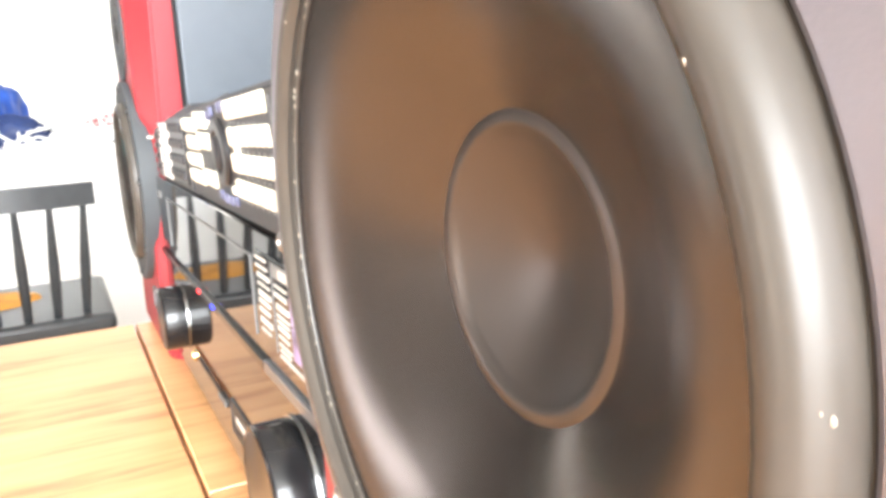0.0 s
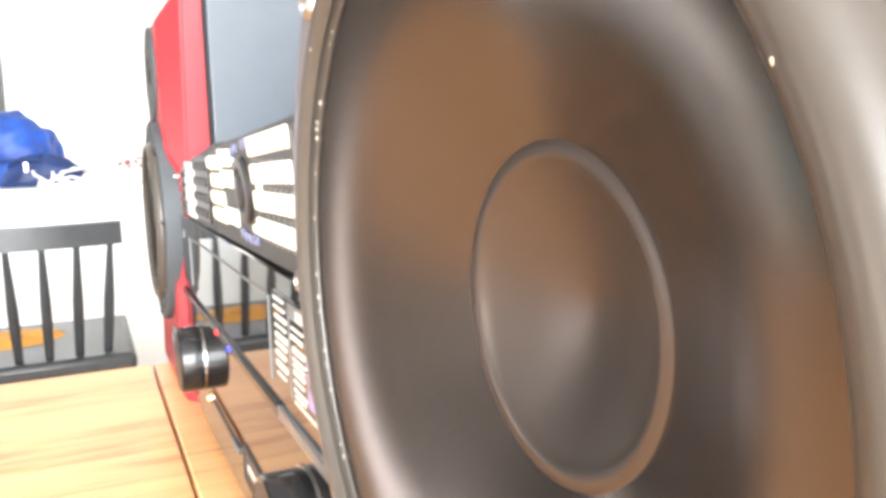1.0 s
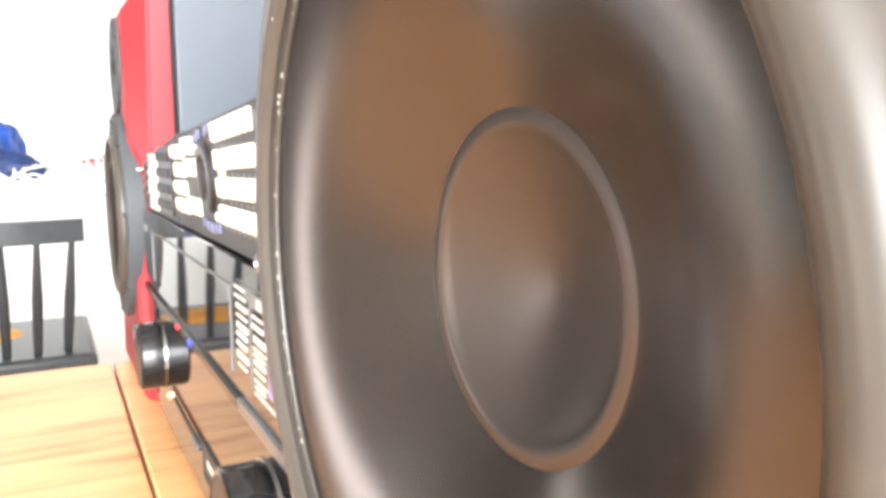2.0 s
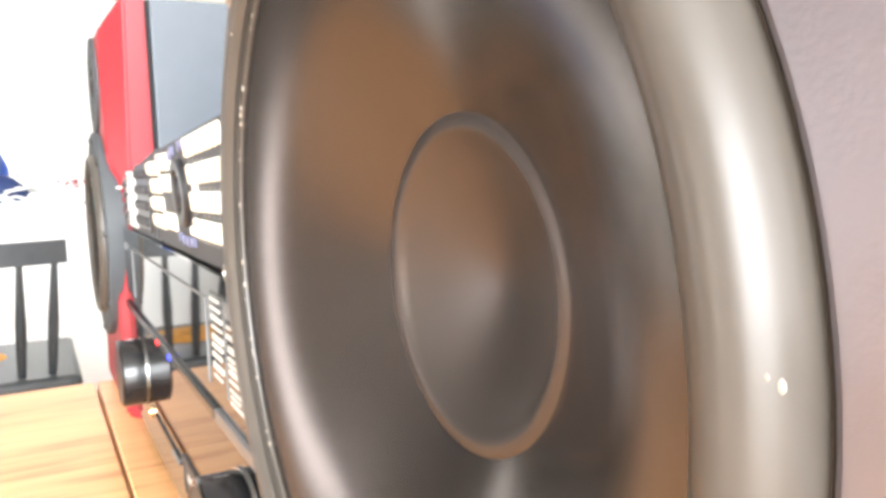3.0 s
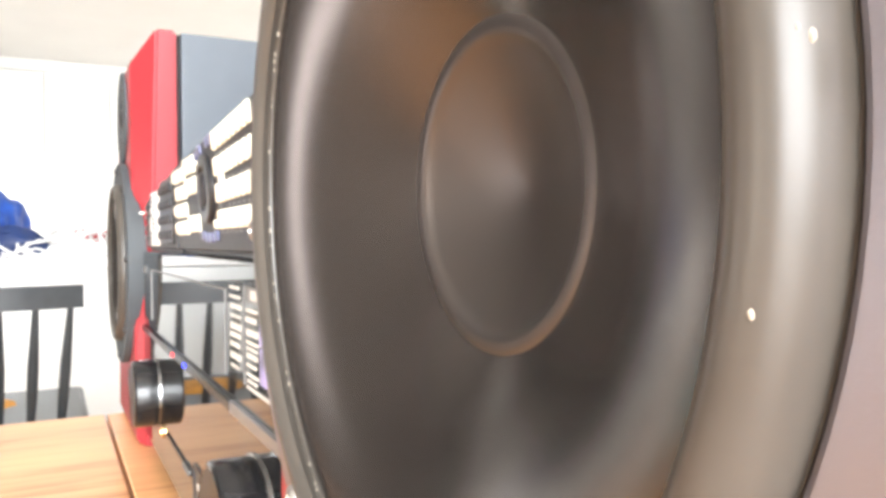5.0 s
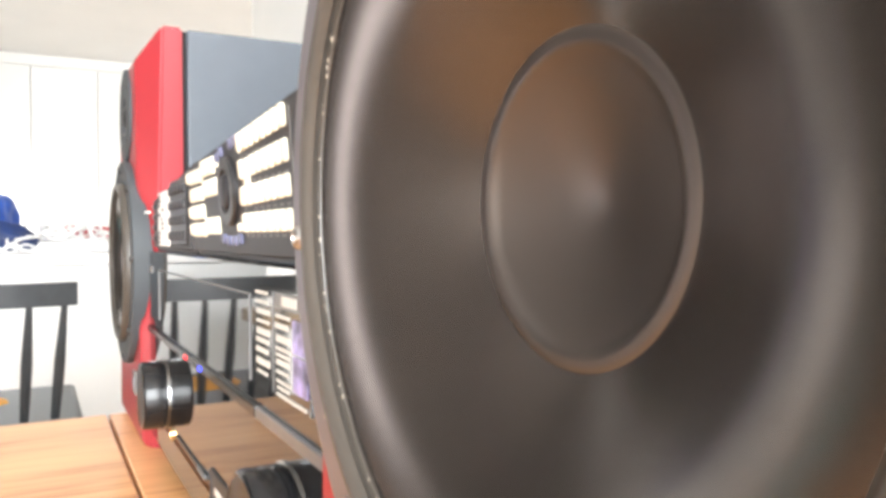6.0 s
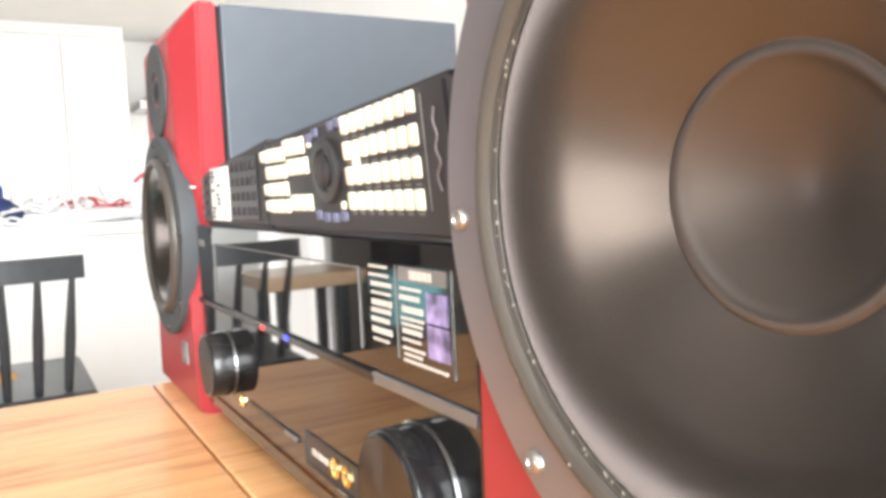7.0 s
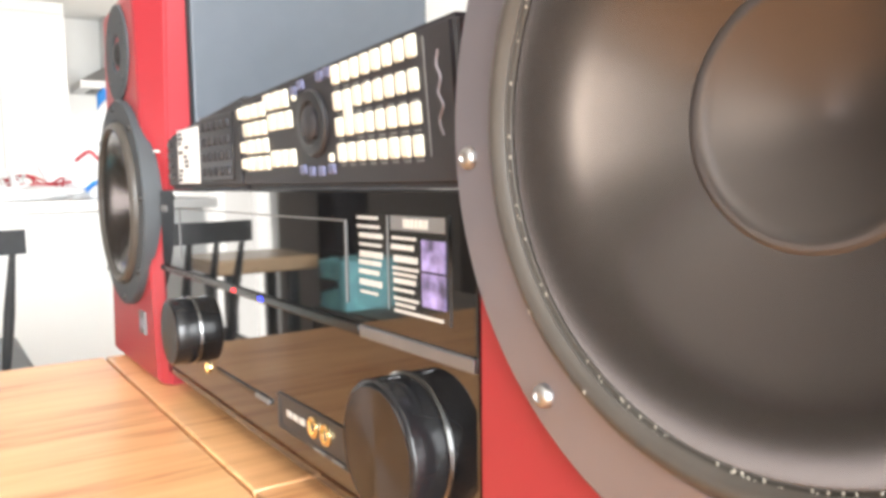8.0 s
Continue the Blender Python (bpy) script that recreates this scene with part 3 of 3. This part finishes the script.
part("maker_mark", tube(smooth_curve([(-0.0165, -0.0002, 0.0195), (-0.0185, -0.0002, 0.025), (-0.0155, -0.0002, 0.03), (-0.018, -0.0002, 0.035), (-0.016, -0.0002, 0.04), (-0.018, -0.0002, 0.045), (-0.0165, -0.0002, 0.05)]), 0.00045, 6), M_FLANGE, r1, "pale maker's mark drawn as a plain stroke")
part("edge_line", box(-0.0262, -0.0256, -0.0003, 0.0005, 0.012, 0.056), M_DIM, r1)

r2 = thing("remote_control", pose(0, -0.0008, 0.9145), "short dark remote control with a pale display", "remote control", "remote controls")
part("body", remote_body(-0.398, -0.2305, 0.0, 0.0405, 0.0555, 0.024, 0.003), M_REMOTE, r2)
part("back_cover", moved(remote_body(-0.338, -0.234, 0.0, 0.0525, 0.062, 0.012, 0.0025), 0, 0.0245, 0), M_VINYL, r2, "grey raised battery cover on the back")
lcd = part("display", box(-0.3655, -0.3155, -0.0008, 0.0006, 0.004, 0.043, 0.0005, 1), M_LCD, r2, "pale display with dark marks")
rnd = random.Random(8)
for k in range(11):
    bx, bz = rnd.choice((-0.3645, -0.35, -0.334)) + rnd.uniform(0, 0.004), 0.0055 + 0.0033 * k
    part("display_mark", box(bx, bx + rnd.uniform(0.006, 0.012), -0.0012, -0.0007, bz, bz + 0.0024), M_BLACKKEY, lcd)
part("key_field", box(-0.309, -0.244, -0.0012, 0.0005, 0.005, 0.0475, 0.001, 1), M_BLACKKEY, r2)
for row in range(4):
    for c in range(5):
        key(r2, -0.305 + 0.0118 * c, 0.0085 + 0.0098 * row, 0.0085, 0.0055, M_REMOTE, "key", 0.003)
for row in range(4):
    key(r2, -0.392, 0.008 + 0.0078 * row, 0.012, 0.004, M_BLACKKEY)


# ---- chairs ----
def spindle_chair(m, label, seat_z=0.46, top=0.845):
    """Spindle-back chair; local x points to its front, z up."""
    c = thing("chair", m, label, "chair", "spindle chairs")
    w = 0.19
    rail = bmesh.new()
    n = 10
    rings = []
    for i in range(n + 1):
        y = -w + 2 * w * i / n
        bow = -0.03 * (1 - (y / w) ** 2)
        rings.append([rail.verts.new(p) for p in ((bow - 0.009, y, top - 0.042), (bow + 0.009, y, top - 0.042), (bow + 0.009, y, top), (bow - 0.009, y, top))])
    for a, b in zip(rings, rings[1:]):
        for k in range(4):
            rail.faces.new((a[k], b[k], b[(k + 1) % 4], a[(k + 1) % 4]))
    rail.faces.new(rings[0][::-1])
    rail.faces.new(rings[-1])
    bmesh.ops.recalc_face_normals(rail, faces=rail.faces[:])
    part("top_rail", rail, M_CHAIR, c)
    for i in range(7):
        y = -0.168 + 0.056 * i
        bow = -0.03 * (1 - (y / w) ** 2)
        z0, z1 = seat_z + 0.005, top - 0.041
        pts = [(bow + (0.05 - bow * 0.3) * (1 - t), y * (0.9 + 0.1 * t), z0 + (z1 - z0) * t) for t in (0, 0.25, 0.5, 0.75, 1)]
        part("spindle", tube(pts, [0.0075, 0.009, 0.0095, 0.0075, 0.0055], 10), M_CHAIR, c)
    part("seat", box(0.0, 0.4, -0.2, 0.2, seat_z - 0.03, seat_z + 0.006, 0.012, 3), M_CHAIR, c)
    for x, y, ex, ey in ((0.05, -0.15, 0.0, -0.19), (0.05, 0.15, 0.0, 0.19), (0.35, -0.15, 0.39, -0.18), (0.35, 0.15, 0.39, 0.18)):
        part("leg", tube([(x, y, seat_z - 0.028), ((x + ex) / 2, (y + ey) / 2, seat_z / 2), (ex, ey, -0.012)], [0.013, 0.016, 0.01], 10), M_CHAIR, c)
    return c


chair = spindle_chair(pose(-1.3, -0.205, 0, 0, 0, 180), "charcoal painted spindle-back wooden chair by the table end", seat_z=0.585)

# ---- the kitchen island and what lies on it ----
island = thing("kitchen_island", pose(-2.2, 0, 0), "white kitchen island with a thin stone top", "kitchen island")
part("base_cabinet", box(-0.82, -0.03, -0.58, 0.72, -0.01, 0.845, 0.002), M_CABINET, island)
part("front_panel", box(-0.029, -0.004, -0.58, 0.72, 0.06, 0.843, 0.002), M_CABINET, island)
part("worktop", box(-0.86, 0.0, -0.62, 0.76, 0.846, 0.878, 0.003), M_COUNTER, island)
CT = 0.878


def lumpy(sx, sy, sz, seed, amount=0.12, sub=4, flat=0.35):
    """A soft sack: a squashed ball with folds, flat at its base (local z = 0)."""
    bm = bmesh.new()
    bmesh.ops.create_icosphere(bm, subdivisions=sub, radius=1)
    for v in bm.verts:
        n = noise.noise(v.co * 1.7 + Vector((seed, 0, 0))) + 0.5 * noise.noise(v.co * 4.1 + Vector((0, seed, 0)))
        c = v.co * (1 + amount * n)
        z = max(c.z, -flat)
        v.co = Vector((c.x * sx, c.y * sy, (z + flat) * sz / (1 + flat)))
    bmesh.ops.recalc_face_normals(bm, faces=bm.faces[:])
    return bm


bag = thing("blue_bag", pose(-2.62, -0.3, CT), "bright blue nylon bag lying on the island", "bag")
part("body", lumpy(0.15, 0.17, 0.25, 2.3, 0.2, 5), M_BLUEBAG, bag)
part("side_pocket", moved(lumpy(0.06, 0.12, 0.1, 7.7, 0.2), 0.11, 0.1, 0), M_DARKBLUE, bag, "dark blue side pocket")
part("zip", tube(smooth_curve([(0.155, -0.1, 0.06), (0.17, 0.02, 0.085), (0.15, 0.13, 0.075)]), 0.004, 6), M_DARKBLUE, bag)
part("zip_pull", moved(box(-0.004, 0.004, -0.006, 0.006, -0.03, 0.0, 0.002), 0.178, 0.07, 0.075), M_STEEL, bag)
part("strap", tube(smooth_curve([(0.1, -0.16, 0.12), (0.14, -0.1, 0.17), (0.08, 0.0, 0.2), (0.02, 0.1, 0.17)]), 0.01, 6), M_BLUEBAG, bag)
part("print", box(0.13, 0.135, -0.09, -0.055, 0.135, 0.145), M_PRINT, bag)


def tangle(cx, cy, rx, ry, height, loops, radius, seed, mat, name, label, category):
    rr = random.Random(seed)
    pts = []
    for k in range(loops * 7):
        a = k * 2 * math.pi / 7 + rr.uniform(-0.3, 0.3)
        q = rr.uniform(0.35, 1.0)
        pts.append((rx * q * math.cos(a), ry * q * math.sin(a), max(radius, height * rr.random() ** 1.6)))
    ob = link(name, tube(smooth_curve(pts, 5), radius, 6), mat)
    ob.matrix_basis = pose(cx, cy, CT)
    return tagged(ob, label, category)


tangle(-2.55, 0.02, 0.1, 0.12, 0.1, 7, 0.0045, 3, M_WHITEWIRE, "white_cable", "tangled white cable on the island", "cable")
tangle(-2.5, -0.14, 0.09, 0.09, 0.06, 6, 0.0045, 5, M_WHITEWIRE, "white_cable", "coiled white cable beside the blue bag", "cable")
tangle(-2.68, 0.16, 0.09, 0.17, 0.085, 11, 0.0035, 9, M_REDWIRE, "red_cable", "tangled dark red cable on the island", "cable")
tagged(link("white_towel", moved(lumpy(0.14, 0.26, 0.045, 4.4, 0.25), 0, 0, 0), M_PLASTICBAG, m=pose(-2.6, 0.05, CT)), "crumpled white plastic sheet under the cables", "plastic sheet")
pb = thing("plastic_bag", pose(-2.72, 0.45, CT), "white plastic carrier bag with blue and red print", "plastic bag")
part("body", lumpy(0.13, 0.23, 0.31, 11.1, 0.3, 5), M_PLASTICBAG, pb)
part("blue_print", tube(smooth_curve([(0.135, -0.16, 0.02), (0.15, -0.12, 0.055), (0.155, -0.09, 0.02), (0.155, -0.06, 0.06)]), 0.008, 6), M_BLUEPRINT2, pb)
part("red_print", tube(smooth_curve([(0.08, -0.17, 0.13), (0.1, -0.13, 0.16), (0.11, -0.1, 0.13)]), 0.006, 6), M_REDWIRE, pb)

# ---- tall cabinets and the cooker wall ----
DW = 0.474
for k in range(-1, 2):
    y0 = -0.095 + DW * k
    cab = thing("tall_cabinet", pose(-7.05, y0, 0), "white gloss tall kitchen cabinet", "cabinet", "tall kitchen cabinets")
    part("body", box(0, 0.55, 0.001, DW - 0.001, 0.0, 2.27), M_WHITE, cab)
    door = part("door", box(0.552, 0.572, 0.0025, DW - 0.0025, 0.1, 2.262, 0.002), M_CABINET, cab)
    hy = DW - 0.05 if k % 2 else 0.05
    part("handle", merge(tube([(0.6, hy, 0.97), (0.6, hy, 1.17)], 0.006, 8), tube([(0.571, hy, 0.99), (0.6, hy, 0.99)], 0.004, 8), tube([(0.571, hy, 1.15), (0.6, hy, 1.15)], 0.004, 8)), M_STEEL, door, "slim steel bar handle")
structure("trim", box(-7.05, -6.5, -0.569, 0.85, 2.272, CEIL - 0.001), M_WHITE, "white cornice above the tall cabinets", "trim")
cw = thing("base_cabinet", pose(-7.05, 0.86, 0), "white base cabinet under the cooker hood", "cabinet")
part("body", box(0, 0.58, 0.0, 1.6, 0.0, 0.86), M_WHITE, cw)
part("worktop", box(0, 0.62, 0.0, 1.6, 0.861, 0.9, 0.003), M_COUNTER, cw)
for k in range(3):
    d = part("door", box(0.582, 0.6, 0.53 * k + 0.004, 0.53 * (k + 1) - 0.004, 0.1, 0.855, 0.002), M_CABINET, cw)
    part("handle", tube([(0.62, 0.53 * k + 0.1, 0.8), (0.62, 0.53 * k + 0.43, 0.8)], 0.006, 8), M_STEEL, d)
hood = thing("cooker_hood", pose(-7.05, 0.95, 1.72), "brushed steel cooker hood on the wall", "cooker hood")
bm = bmesh.new()
lo = [bm.verts.new(p) for p in ((0.0, 0.0, 0.0), (0.5, 0.0, 0.0), (0.5, 0.75, 0.0), (0.0, 0.75, 0.0))]
md = [bm.verts.new(p) for p in ((0.0, 0.0, 0.06), (0.5, 0.0, 0.06), (0.5, 0.75, 0.06), (0.0, 0.75, 0.06))]
hi = [bm.verts.new(p) for p in ((0.0, 0.26, 0.22), (0.24, 0.26, 0.22), (0.24, 0.5, 0.22), (0.0, 0.5, 0.22))]
bm.faces.new(lo[::-1])
for a, b in ((lo, md), (md, hi)):
    for k in range(4):
        bm.faces.new((a[k], a[(k + 1) % 4], b[(k + 1) % 4], b[k]))
bm.faces.new(hi)
bmesh.ops.recalc_face_normals(bm, faces=bm.faces[:])
part("canopy", bm, M_STEEL, hood)
part("chimney", box(0, 0.24, 0.26, 0.5, 0.221, 0.638), M_STEEL, hood)
part("lamp_plate", box(0.1, 0.4, 0.1, 0.3, -0.006, -0.0005), M_RECESS, hood)
tagged(link("oven_glove", moved(lumpy(0.02, 0.06, 0.2, 6.6, 0.2, 3), 0, 0, -0.2), M_BLUEPRINT2, m=pose(-6.53, 1.12, 1.72)), "blue oven glove hanging from the cooker hood", "oven glove")
tagged(link("pan_handle", tube([(0, 0, 0), (0.02, 0.18, 0.0)], 0.012, 10), M_SILK, m=pose(-6.6, 0.66, 1.3)), "black handle on the cabinet front", "handle")

# ---- the side of the room that the glossy panel mirrors ----
stool = thing("wooden_stool", pose(-1.76, -0.56, 0), "tall dark stool with a pale wooden top", "stool")
part("top", box(-0.13, 0.13, -0.14, 0.14, 0.692, 0.73, 0.006), M_STOOLWOOD, stool)
for x in (-0.08, 0.08):
    for y in (-0.085, 0.085):
        part("leg", box(x - 0.014, x + 0.014, y - 0.014, y + 0.014, -0.012, 0.695, 0.003), M_CHAIR, stool)
side = thing("sideboard", pose(-1.36, -0.9, 0), "low greige sideboard under the carrier bag", "sideboard")
part("body", box(-0.27, 0.4, -0.2, 0.21, -0.012, 0.6, 0.004), M_GREIGE, side)
part("door", box(-0.265, 0.06, 0.211, 0.226, 0.05, 0.595, 0.003), M_GREIGE, side)
part("door", box(0.065, 0.395, 0.211, 0.226, 0.05, 0.595, 0.003), M_GREIGE, side)
sb = thing("carrier_bag", pose(-1.52, -0.73, 0.6), "cyan paper carrier bag with dark print", "carrier bag")
bm = box(-0.07, 0.07, -0.1, 0.05, 0.0, 0.125, 0.006)
bmesh.ops.subdivide_edges(bm, edges=bm.edges[:], cuts=4, use_grid_fill=True)
for v in bm.verts:
    v.co += 0.008 * noise.noise_vector(v.co * 18)
    if v.co.z < 0.01:
        v.co.z = 0.0
part("body", bm, M_CYANBAG, sb)
part("handle", tube(smooth_curve([(-0.05, 0.04, 0.105), (-0.03, 0.04, 0.14), (0.03, 0.04, 0.14), (0.05, 0.04, 0.105)]), 0.004, 6), M_SILK, sb)
for k in range(3):
    part("print", box(-0.05 + 0.035 * k, -0.025 + 0.035 * k, 0.052, 0.057, 0.04 + 0.008 * k, 0.075), M_DARKTV, sb)
cab2 = thing("dark_cabinet", pose(-3.598, -1.72, 0, 0, 0, -90), "tall dark glass-fronted cabinet against the wall", "cabinet")
part("body", box(-0.1, 0.1, 0, 0.2, -0.012, 1.9, 0.004), M_DARKTV, cab2)
part("door", box(-0.097, 0.097, 0.201, 0.218, 0.08, 1.88, 0.003), M_DARKTV, cab2)
cush = link("cushion", lumpy(0.1, 0.11, 0.03, 3.3, 0.1), M_ORANGE, m=pose(-1.55, -0.235, 0.5735))
tagged(cush, "orange seat cushion on the chair", "cushion")
